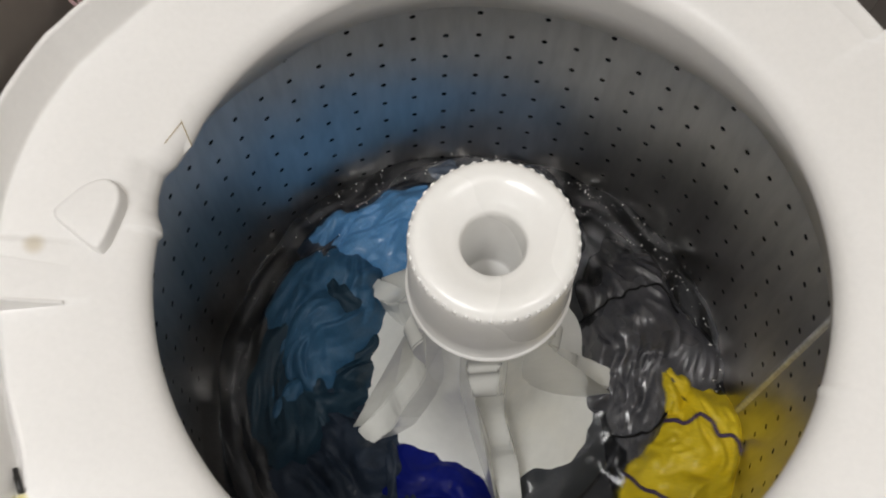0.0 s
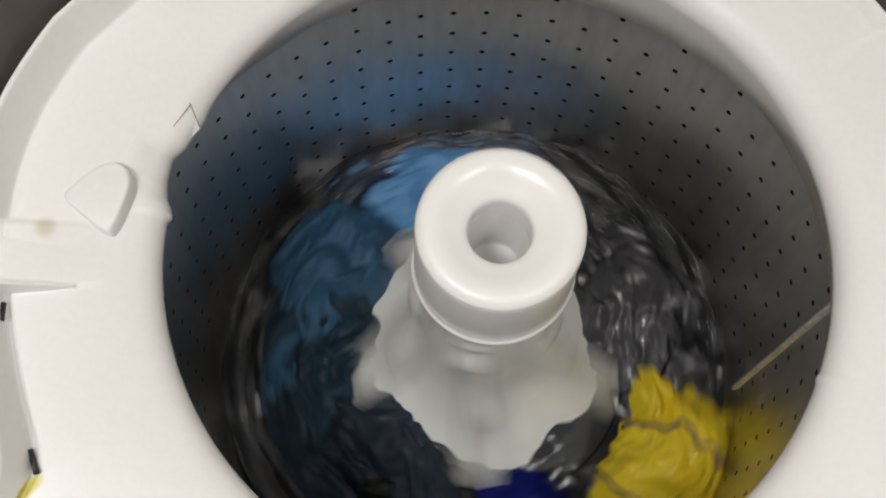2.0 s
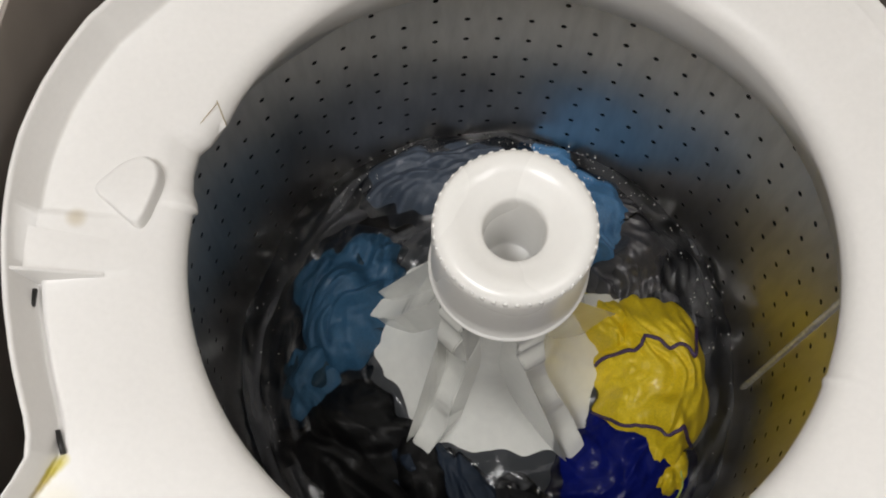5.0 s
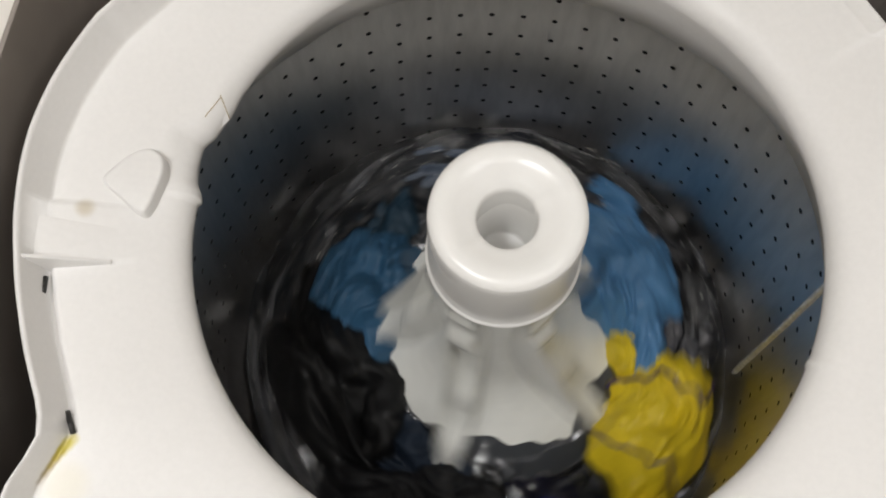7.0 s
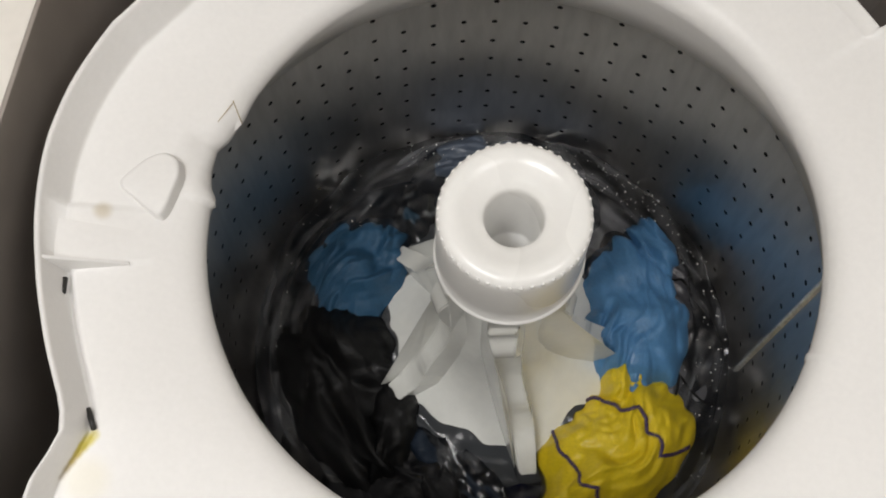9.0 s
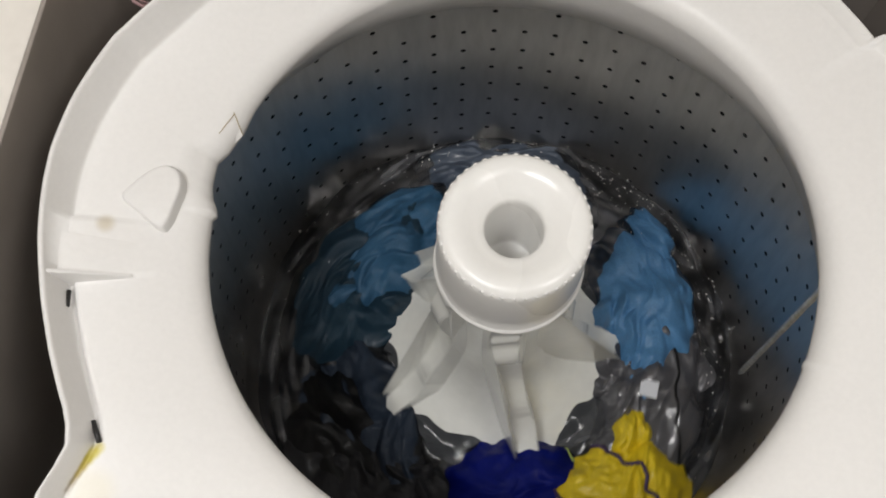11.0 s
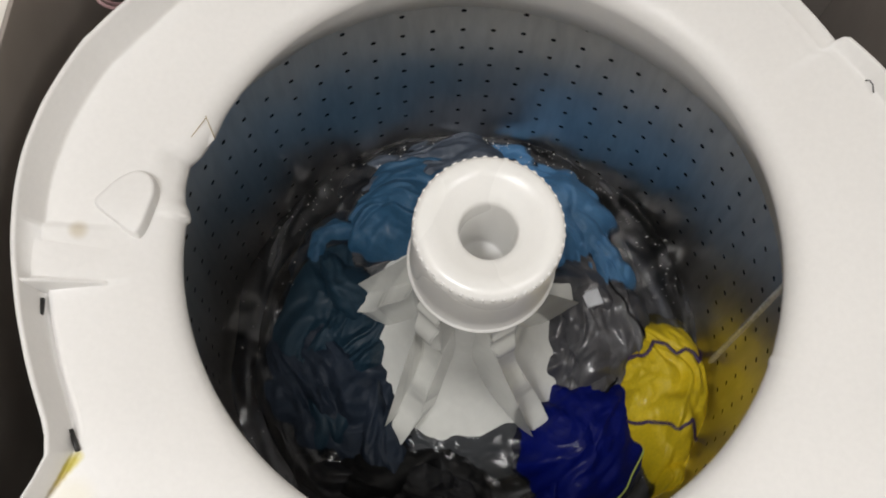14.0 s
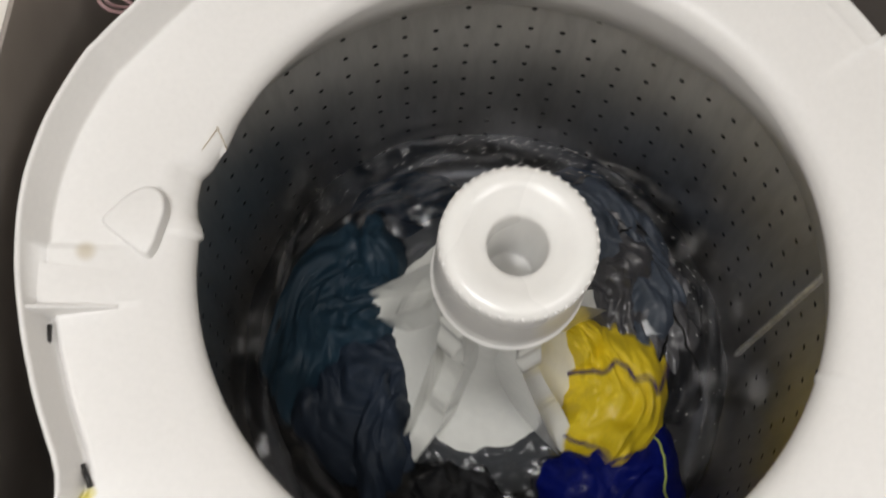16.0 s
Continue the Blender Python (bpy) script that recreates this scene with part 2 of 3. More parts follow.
BAND = ((-180, 0.007), (0, 0.007), (22, 0.012), (42, 0.034), (58, 0.046), (72, 0.050), (84, 0.050), (100, 0.046), (114, 0.041), (128, 0.034), (142, 0.020), (155, 0.010), (166, 0.007), (180, 0.007))
FLAT = ((-180, 0), (-45, 0), (-10, 0.3), (20, 0.55), (36, 0.75), (36.5, 1), (110, 1), (140, 0), (180, 0))


def wrap(a):
    return (a + 180) % 360 - 180


def ring_profile(a):
    a = wrap(a)
    ro, lip = table(a, OUTER), table(a, LIP_EDGE)
    groove = 0.008 * table(a, ((-166, 0), (-163.5, 1), (-150, 0.7), (-144, 0.25), (-138, 0))) if -170 < a < -135 else 0.0
    step = 0.004 * table(a, ((-173, 0), (-172.6, 1), (-164.5, 1), (-164, 0))) if -174 < a < -160 else 0.0
    inset = table(a, ((-180, 0.009), (-170, 0.008), (-165, 0.004), (10, 0.006), (36, 0.008), (36.5, 0.012), (80, 0.012), (120, 0.009), (180, 0.009)))
    broad = table(a, ((-180, 0), (-140, 0), (-120, -0.006), (0, -0.002), (180, 0)))
    skirt = table(a, ((-180, 0.012), (-172, 0.006), (-160, 0), (140, 0), (155, 0.008), (165, 0.012), (180, 0.012)))
    near = 0.0030 if groove else 0.0
    flat = table(a, FLAT)
    ro, rim = ro + 0.0205 * flat, 0.032 * flat
    base, r1 = ro - inset, lip + 0.0135
    band = table(a, BAND)
    return [(0.2630 + skirt, -0.066), (0.2585 + skirt, -0.067), (lip + 0.0115, -band - 0.0125), (lip + 0.0090, -band - 0.0105), (lip + 0.0045, -band * 0.5 - 0.005), (lip + 0.0003, -0.004), (lip + 0.0002, 0.001), (lip + 0.002, 0.0065),
            (lip + 0.0065, 0.0125), (r1, 0.0170), (0.2580, 0.0202), (0.2660, 0.0228 + broad * 0.3), (0.2740, 0.0255 + broad * 0.6 + step * 0.2),
            (base - 0.0125 + near, 0.0335 + broad + step), (base - 0.0085 + near, 0.0343 + broad + step), (base - 0.0065 + near, 0.0345 + broad - groove + step),
            (base - 0.0016 + near * 0.3, 0.0350 + broad - groove + step), (base - 0.0004, 0.0358 + broad - groove + step), (base + inset * 0.06, 0.0385 + broad - 0.0030 * flat),
            (ro - 0.0008, 0.0650 - rim * 0.93), (ro, 0.0675 - rim), (ro + 0.0016, 0.0682 - rim), (ro + 0.0030, 0.0672 - rim), (ro + 0.0034, 0.064 - rim), (ro + 0.0034, -0.020), (ro - 0.006, -0.030)]


def tub_ring():
    v, f = revolve(ring_profile, 720)
    ring = mesh_ob("tub_ring", v, f, ring_white, washer, "glossy white plastic ring round the tub opening")
    ring.location.z = LIP
    # embossed five-sided boss with a sloping side
    outline = [(-0.2950, -0.0185), (-0.289, -0.006), (-0.279, 0.006), (-0.268, 0.0115), (-0.2580, 0.0075), (-0.2535, -0.004), (-0.2550, -0.020), (-0.2575, -0.034), (-0.263, -0.0385), (-0.279, -0.0295)]
    c = Vector((-0.2705, -0.012))
    bm = bmesh.new()
    levels = []
    for s, z in ((1.06, 0.014), (1.03, 0.026), (0.99, 0.0310), (0.94, 0.0328), (0.86, 0.0334)):
        loop = []
        n = len(outline)
        for i in range(n * 6):
            k, w = i // 6, (i % 6) / 6
            p0, p1, p2, p3 = (Vector(outline[(k + d) % n]) for d in (-1, 0, 1, 2))
            q = 0.5 * (2 * p1 + (p2 - p0) * w + (2 * p0 - 5 * p1 + 4 * p2 - p3) * w * w + (3 * p1 - 3 * p2 + p3 - p0) * w ** 3)
            q = c + (q - c) * s
            slope = (math.hypot(q.x, q.y) - 0.27) * 0.06
            loop.append(bm.verts.new((q.x, q.y, z + slope)))
        levels.append(loop)
    for lo, hi in zip(levels, levels[1:]):
        for i in range(len(lo)):
            j = (i + 1) % len(lo)
            bm.faces.new((lo[i], lo[j], hi[j], hi[i]))
    bm.faces.new(levels[-1])
    part("boss", bm, ring_white, ring, smooth=True)
    # raised ribs that run from the rim wall down onto the ring

    def rib(az, r_in, r_out, z_in, z_out, thick, low):
        bm = bmesh.new()
        d = Vector((math.cos(radians(az)), math.sin(radians(az)), 0))
        w = Vector((-d.y, d.x, 0)) * thick / 2
        pts = []
        for r, z in ((r_in, low), (r_in, z_in), (r_out, z_out), (r_out, low)):
            pts.append([bm.verts.new(d * r + s * w * (1.0 if z == low else 0.75) + Vector((0, 0, z))) for s in (-1, 1)])
        for i in range(4):
            j = (i + 1) % 4
            bm.faces.new((pts[i][0], pts[j][0], pts[j][1], pts[i][1]))
        bm.faces.new([q[0] for q in pts][::-1])
        bm.faces.new([q[1] for q in pts])
        bmesh.ops.recalc_face_normals(bm, faces=bm.faces[:])
        bmesh.ops.bevel(bm, geom=bm.edges[:], offset=0.0006, segments=2, affect="EDGES")
        return bm
    part("rib", rib(-164.2, 0.284, 0.3355, 0.0305, 0.0660, 0.0032, 0.015), ring_white, ring)
    # sloping plate between the rim wall and the rib
    bm = bmesh.new()
    for x, y, z in ((-0.3262, -0.0560, 0.0470), (-0.2670, -0.0510, 0.0246), (-0.3215, -0.0895, 0.0490), (-0.2710, -0.0790, 0.0272)):
        bm.verts.new((x, y, z))
        bm.verts.new((x, y, 0.015))
    bmesh.ops.convex_hull(bm, input=bm.verts[:])
    bmesh.ops.bevel(bm, geom=bm.edges[:], offset=0.0005, segments=2, affect="EDGES")
    part("plate", bm, ring_white, ring)
    bm = bmesh.new()
    for x, y, z in ((0.228, 0.1890, 0.0298), (0.2575, 0.1965, 0.0362)):
        for d in (-0.0014, 0.0014):
            bm.verts.new((x, y + d, z))
            bm.verts.new((x, y + d * 1.4, 0.015))
    bmesh.ops.convex_hull(bm, input=bm.verts[:])
    bmesh.ops.bevel(bm, geom=bm.edges[:], offset=0.0005, segments=2, affect="EDGES")
    part("rib", bm, ring_white, ring)
    v, f = tube([(0.2842, 0.1596, 0.0362), (0.2872, 0.1592, 0.0376), (0.2897, 0.1556, 0.0376), (0.2907, 0.1496, 0.0362)], 0.0006, 6)
    mesh_ob("lint", v, f, black_rubber, ring, "curl of dark lint")
    # short black clips in the groove by the wall
    for x0, y0, x1, y1 in ((-0.3140, -0.0965, -0.3112, -0.1085), (-0.2722, -0.1855, -0.2634, -0.1990)):
        a, b = Vector((x0, y0, 0.0350)), Vector((x1, y1, 0.0372))
        v, f = tube([a, (a + b) / 2, b], 0.0019, 6)
        mesh_ob("clip", v, f, black_rubber, ring, "short black rubber clip")
    v, f = tube([(-0.2880, 0.1310, 0.030), (-0.2878, 0.1312, 0.0355)], 0.0016, 8)
    mesh_ob("rivet", v, f, black_rubber, ring, "tiny dark rivet")
    # bleach flap: a thin wedge in the lip's notch
    bm = bmesh.new()
    q = [(-0.2314, 0.0674, 0.0150), (-0.2252, 0.0569, 0.0010), (-0.2360, 0.0413, -0.0010), (-0.2427, 0.0330, 0.0050), (-0.2400, 0.0500, 0.0135)]
    top = [bm.verts.new(p) for p in q]
    low = [bm.verts.new((p[0] * 1.01, p[1] * 1.01, p[2] - 0.003)) for p in q]
    bm.faces.new(top)
    bm.faces.new(low[::-1])
    for i in range(5):
        bm.faces.new((top[i], low[i], low[(i + 1) % 5], top[(i + 1) % 5]))
    bmesh.ops.recalc_face_normals(bm, faces=bm.faces[:])
    part("bleach_flap", bm, ring_white, ring, "thin white wedge at the bleach chute")
    for p, q in (((-0.2318, 0.0690, 0.0165), (-0.2250, 0.0568, 0.0014)), ((-0.2314, 0.0674, 0.0157), (-0.2402, 0.0500, 0.0142))):
        v, f = tube([p, (Vector(p) + Vector(q)) / 2, q], 0.00038, 6)
        mesh_ob("seam", v, f, surface("seam_stain", (0.42, 0.34, 0.20), 0.7), ring, "brown stained seam of the flap")
    return ring


tub_ring()

BASKET_R, COLS = 0.270, 56


def basket():
    """Perforated steel drum: each hole goes through the sheet."""
    verts, faces, shaded_bores = [], [], []
    rows_z = [-0.052 - 0.032 * k for k in range(9)]
    half = 0.016
    step = 360 / COLS

    def add(az, z, r=BASKET_R, dip=0.028):
        z -= dip * max(0.0, math.sin(radians(az)))
        verts.append((r * math.cos(radians(az)), r * math.sin(radians(az)), z))
        return len(verts) - 1
    ring8 = [(1, 0), (1, 1), (0, 1), (-1, 1), (-1, 0), (-1, -1), (0, -1), (1, -1)]
    for j, zc in enumerate(rows_z):
        for i in range(COLS):
            azc = 99.2 + i * step
            corner = [add(azc + u * step / 2, zc + w * half) for u, w in ring8]
            if j == 0 and i % 2:
                faces.append(tuple(corner))
                continue
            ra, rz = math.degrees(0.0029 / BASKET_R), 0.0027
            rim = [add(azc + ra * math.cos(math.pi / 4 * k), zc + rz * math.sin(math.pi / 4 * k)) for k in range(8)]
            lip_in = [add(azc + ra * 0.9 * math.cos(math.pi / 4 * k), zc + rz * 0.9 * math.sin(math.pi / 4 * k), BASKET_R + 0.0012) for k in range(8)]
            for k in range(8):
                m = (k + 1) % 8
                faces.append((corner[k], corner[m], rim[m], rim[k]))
                shaded_bores.append(len(faces))
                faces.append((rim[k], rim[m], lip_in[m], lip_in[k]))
    top, bottom = rows_z[0] + half, rows_z[-1] - half
    n = COLS * 2
    upper = [add(99.2 + i * step / 2, top) for i in range(n)]
    edge = [add(99.2 + i * step / 2, -0.028, dip=0.006) for i in range(n)]
    roll = [add(99.2 + i * step / 2, -0.024, BASKET_R + 0.006, dip=0.006) for i in range(n)]
    lower = [add(99.2 + i * step / 2, bottom) for i in range(n)]
    foot = [add(99.2 + i * step / 2, bottom - 0.10, BASKET_R - 0.03, dip=0) for i in range(n)]
    for i in range(n):
        m = (i + 1) % n
        for p, q in ((upper, edge), (edge, roll), (foot, lower)):
            faces.append((p[i], p[m], q[m], q[i]))
    faces.append(tuple(foot))
    ob = mesh_ob("basket", verts, faces, steel, washer, "perforated stainless steel wash basket, wet")
    ob.location.z = LIP
    # bore walls are steel too; their shade is put in as near-black colour
    ob.data.materials.append(dark_tub_bore_shade)
    for i in shaded_bores:
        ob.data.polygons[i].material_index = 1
    bm = bmesh.new()
    bm.from_mesh(ob.data)
    bmesh.ops.remove_doubles(bm, verts=bm.verts[:], dist=0.00005)
    bmesh.ops.recalc_face_normals(bm, faces=bm.faces[:])
    flip = [q for q in bm.faces if q.normal.xy.dot(q.calc_center_median().xy) > 0 or (abs(q.normal.z) > 0.9 and q.normal.z < 0)]
    bmesh.ops.reverse_faces(bm, faces=flip)
    bm.to_mesh(ob.data)
    bm.free()
    ob.data.normals_split_custom_set_from_vertices([(-v.co.x / BASKET_R, -v.co.y / BASKET_R, 0.0) if math.hypot(v.co.x, v.co.y) > BASKET_R - 0.001 else (0, 0, 1) for v in ob.data.vertices])
    # pressed upright beads in the sheet
    pts = []
    for k in range(30):
        az = radians(6.6 - 2.4 * k / 30)
        pts.append(((BASKET_R + 0.0004) * math.cos(az), (BASKET_R + 0.0004) * math.sin(az), -0.05 - 0.0105 * k))
    v, f = tube(pts, 0.0036, 8)
    mesh_ob("weld_seam", v, f, surface("seam_steel", (0.70, 0.70, 0.70), 0.46, metal=0.9, vary=0.4, grain=160, bump=0.6), ob, "bright welded seam down the basket wall")
    return ob


drum = basket()


def tub_and_cabinet():
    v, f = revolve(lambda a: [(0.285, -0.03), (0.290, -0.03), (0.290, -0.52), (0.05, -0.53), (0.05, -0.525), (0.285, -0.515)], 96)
    mesh_ob("outer_tub", v, f, dark_tub_bore_shade, washer, "dark outer tub under the ring").location.z = LIP
    top = LIP + 0.075
    cabinet = part("cabinet", box_bm(-0.378, -0.40, 0.02, -0.374, 0.42, top, 0.001), panel_grey, washer, "grey sheet-metal cabinet open at the top")
    part("side_panel", box_bm(0.374, -0.40, 0.02, 0.378, 0.42, top, 0.001), panel_grey, cabinet)
    part("back_panel", box_bm(-0.374, 0.416, 0.02, 0.374, 0.42, top, 0.001), panel_grey, cabinet)
    part("front_panel", box_bm(-0.374, -0.44, 0.02, 0.374, -0.436, top, 0.001), panel_grey, cabinet)
    part("base_pan", box_bm(-0.374, -0.436, 0.0, 0.374, 0.416, 0.02), dark_tub_bore_shade, cabinet)
    # loops of wiring in the rear corner
    for k, (cx, cy, r, tilt) in enumerate(((-0.338, 0.185, 0.016, 20), (-0.330, 0.200, 0.020, -15), (-0.345, 0.205, 0.018, 40))):
        pts = []
        for i in range(25):
            t = 2 * math.pi * i / 24 * 0.93
            p = Vector((r * math.cos(t), r * math.sin(t) * 0.9, 0.006 * math.sin(2 * t)))
            pts.append(Matrix.Rotation(radians(tilt), 3, "X") @ p + Vector((cx, cy, LIP - 0.01 - 0.012 * k)))
        v, f = tube(pts, 0.0017, 8)
        mesh_ob("wire_loop", v, f, wire_skin, washer, "dull red wire loop behind the tub")


tub_and_cabinet()


# ---- the agitator ----
agitator = new("agitator")
agitator.parent = washer
agitator.location = (0, 0, LIP)
agitator["label"] = "white plastic agitator with five stepped vanes"


def agitator_parts():
    prof = [(0.0001, -0.065), (0.0195, -0.065), (0.0206, -0.064), (0.0212, -0.060), (0.0222, 0.018), (0.0228, 0.0225), (0.0243, 0.0250), (0.0290, 0.0275), (0.0340, 0.0305), (0.0390, 0.0338),
            (0.0435, 0.0360), (0.0485, 0.0370), (0.0530, 0.0362), (0.0562, 0.0335), (0.0578, 0.0298), (0.0584, 0.0255), (0.0587, 0.004), (0.0598, -0.028), (0.0604, -0.0500),
            (0.0612, -0.0510), (0.0622, -0.0518), (0.0626, -0.0535), (0.0620, -0.0555), (0.0600, -0.0563), (0.0550, -0.055), (0.0380, -0.054)]
    v, f = revolve(lambda a: prof, 128, closed=False)
    cap = mesh_ob("cap", v, f, cap_white, agitator, "smooth white cap with a round central hole")
    # fine knurl round the shoulder
    bm = bmesh.new()
    for k in range(44):
        a = 2 * math.pi * k / 44
        m = Matrix.Translation((0.0573 * math.cos(a), 0.0573 * math.sin(a), 0.0315)) @ Matrix.Rotation(a, 4, "Z") @ Matrix.Rotation(radians(-12), 4, "Y") @ Matrix.Diagonal((0.0009, 0.0023, 0.0028, 1))
        bmesh.ops.create_icosphere(bm, subdivisions=1, radius=1, matrix=m)
    part("knurl", bm, cap_white, cap, smooth=True)
    col = [(0.049, -0.054), (0.047, -0.12), (0.047, -0.19), (0.050, -0.240), (0.057, -0.278), (0.068, -0.303), (0.083, -0.326), (0.105, -0.344), (0.130, -0.358), (0.160, -0.374), (0.165, -0.40), (0.02, -0.40)]
    v, f = revolve(lambda a: col, 96, closed=False)
    mesh_ob("column", v, f, vane_white, agitator, "wet white flared column")
    shape = [(0.030, -0.057), (0.0530, -0.057), (0.0545, -0.086), (0.0590, -0.100), (0.0565, -0.118), (0.0650, -0.138), (0.0670, -0.152), (0.0630, -0.172), (0.0585, -0.188), (0.0585, -0.198), (0.0610, -0.214), (0.0670, -0.235),
             (0.0770, -0.255), (0.0840, -0.266), (0.0900, -0.278), (0.0990, -0.298), (0.1130, -0.318), (0.1360, -0.338), (0.155, -0.375), (0.030, -0.39)]
    rounded = [shape[0]]
    for i in range(1, len(shape) - 2):
        p0, p1, p2, p3 = (Vector(shape[i + d]) for d in (-1, 0, 1, 2))
        for w in (0, 0.25, 0.5, 0.75):
            q = 0.5 * (2 * p1 + (p2 - p0) * w + (2 * p0 - 5 * p1 + 4 * p2 - p3) * w * w + (3 * p1 - 3 * p2 + p3 - p0) * w ** 3)
            rounded.append((q.x, q.y))
    shape = rounded + shape[-2:]
    for k in range(5):
        bm = bmesh.new()
        loops = []
        for s, grow in ((-1, 0.0), (1, 0.0)):
            loops.append([])
            for r, z in shape:
                lean = -0.016 * math.sin((z + 0.19) * 12.0) * (r / 0.1)
                half = 0.0050 + 0.0075 * min(1.0, max(0.0, (-0.235 - z) / 0.07)) * min(1.0, max(0.0, (0.20 - r) / 0.09)) + 0.016 * max(0, 1 - (r - 0.03) / 0.062) ** 1.3
                loops[-1].append(bm.verts.new((r, s * half + lean, z)))
        n = len(shape)
        bm.faces.new(loops[0])
        bm.faces.new(loops[1][::-1])
        for i in range(n):
            j = (i + 1) % n
            bm.faces.new((loops[0][j], loops[0][i], loops[1][i], loops[1][j]))
        bmesh.ops.triangulate(bm, faces=[q for q in bm.faces if len(q.verts) > 4])
        bmesh.ops.recalc_face_normals(bm, faces=bm.faces[:])
        bmesh.ops.bevel(bm, geom=[e for e in bm.edges if e.calc_face_angle(0) > 0.9], offset=0.0012, segments=2, affect="EDGES")
        ob = part("vane", bm, vane_white, agitator, smooth=True)
        ob.data.set_sharp_from_angle(angle=0.75)
        ob.rotation_euler.z = radians(72 * k)


agitator_parts()

# ---- water ----


def water_surface():
    verts, faces = [], []
    nr, na = 46, 160
    for i in range(nr):
        r = 0.044 + (0.2695 - 0.044) * i / (nr - 1)
        for j in range(na):
            a = 2 * math.pi * j / na
            x, y = r * math.cos(a), r * math.sin(a)
            z = 0.011 * noise.noise((x * 15, y * 15, 0.3)) + 0.005 * noise.noise((x * 48, y * 48, 4.1)) + 0.006 * ((r / 0.2695) ** 2 - 0.5)
            verts.append((x, y, z))
    for i in range(nr - 1):
        for j in range(na):
            k = (j + 1) % na
            faces.append((i * na + j, (i + 1) * na + j, (i + 1) * na + k, i * na + k))
    ob = mesh_ob("water", verts, faces, water_mat)
    ob.location.z = WATER
    return tagged(ob, "murky grey wash water, churned and rippled", "water", kind="structure")


water = water_surface()

# ---- the clothes ----


class Clump:
    """A wet, rumpled garment: a curved pad of cloth with folds, lying round the drum's axis. x is outward, y round the drum."""

    def __init__(self, seed, across, along, height, depth=0.035, bend=0.17, folds=0.014, freq=26.0, ragged=0.28, swirl=0.0, stretch=0.62):
        self.seed, self.across, self.along, self.height, self.depth, self.bend = seed, across, along, height, depth, bend
        self.folds, self.freq, self.ragged, self.swirl, self.stretch = folds, freq, ragged, swirl, stretch

    def top(self, rho, th):
        s = self.seed * 7.13
        c, q = math.cos(th), math.sin(th)
        edge = 1 + self.ragged * (noise.noise((c * 1.3 + s, q * 1.3, s)) + 0.6 * noise.noise((c * 3.4 + s, q * 3.4, 2 * s)))
        x, y = rho * edge * self.across * c, rho * edge * self.along * q
        warp = 0.022 * noise.noise((x * 16 + s, y * 16, s))
        turn = self.swirl * (1 - rho) + 0.7 * noise.noise((x * 9, y * 9, s + 3))
        u, v = (x + warp) * math.cos(turn) - y * math.sin(turn), (x + warp) * math.sin(turn) + y * math.cos(turn)
        f, k = self.freq * 1.1, self.stretch
        roll = math.sqrt(0.012 + noise.noise((u * f, v * f * k, s + 5)) ** 2) * 2.0
        roll2 = math.sqrt(0.010 + noise.noise((u * f * 1.9 + 9, v * f * 1.9 * k, s)) ** 2) * 2.0
        pinch = 1 - abs(2.0 * noise.noise((u * f * 2.6, v * f * 1.1 * k + 4, s + 8)))
        fine = noise.noise((u * f * 5.0, v * f * 5.0 * k, s + 2))
        lump = noise.noise((x * 13 + s, y * 13, 9.0 + s))
        dome = max(0.0, 1 - rho ** 2.6)
        z = self.height * (dome ** 0.8) * (0.72 + 0.75 * lump) + 0.85 * self.folds * dome ** 0.4 * (roll * 0.95 + roll2 * 0.40 + pinch * 0.32 + fine * 0.16 - 0.75)
        b = self.bend
        return Vector(((b + x) * math.cos(y / b) - b, (b + x) * math.sin(y / b), z - 0.022 * rho ** 4))

    def mesh(self, nr=56, na=190):
        verts, faces = [self.top(0, 0)], []
        for i in range(1, nr + 1):
            for j in range(na):
                verts.append(self.top(i / nr, 2 * math.pi * j / na))
        nl = 6
        for i in range(1, nl):
            k = 1 - i / nl
            for j in range(na):
                p = self.top(k, 2 * math.pi * j / na)
                verts.append(Vector((p.x, p.y, -0.012 - self.depth * math.sqrt(max(0, 1 - k * k)) - 0.010)))
        verts.append(Vector((0, 0, -0.022 - self.depth)))
        for j in range(na):
            faces.append((0, 1 + j, 1 + (j + 1) % na))
        for i in range(nr + nl - 2):
            for j in range(na):
                k = (j + 1) % na
                a = 1 + i * na
                faces.append((a + j, a + na + j, a + na + k, a + k))
        a = 1 + (nr + nl - 2) * na
        for j in range(na):
            faces.append((a + j, len(verts) - 1, a + (j + 1) % na))
        return verts, faces

    def cord(self, path, radius, lift=0.0014):
        """A cord sewn on the top along (rho, degrees) points."""
        pts = []
        for (r0, a0), (r1, a1) in zip(path, path[1:]):
            for k in range(10):
                w = k / 10
                pts.append(self.top(r0 + (r1 - r0) * w, radians(a0 + (a1 - a0) * w)) + Vector((0, 0, lift)))
        return tube(pts, radius, 6)


GARMENTS = {}


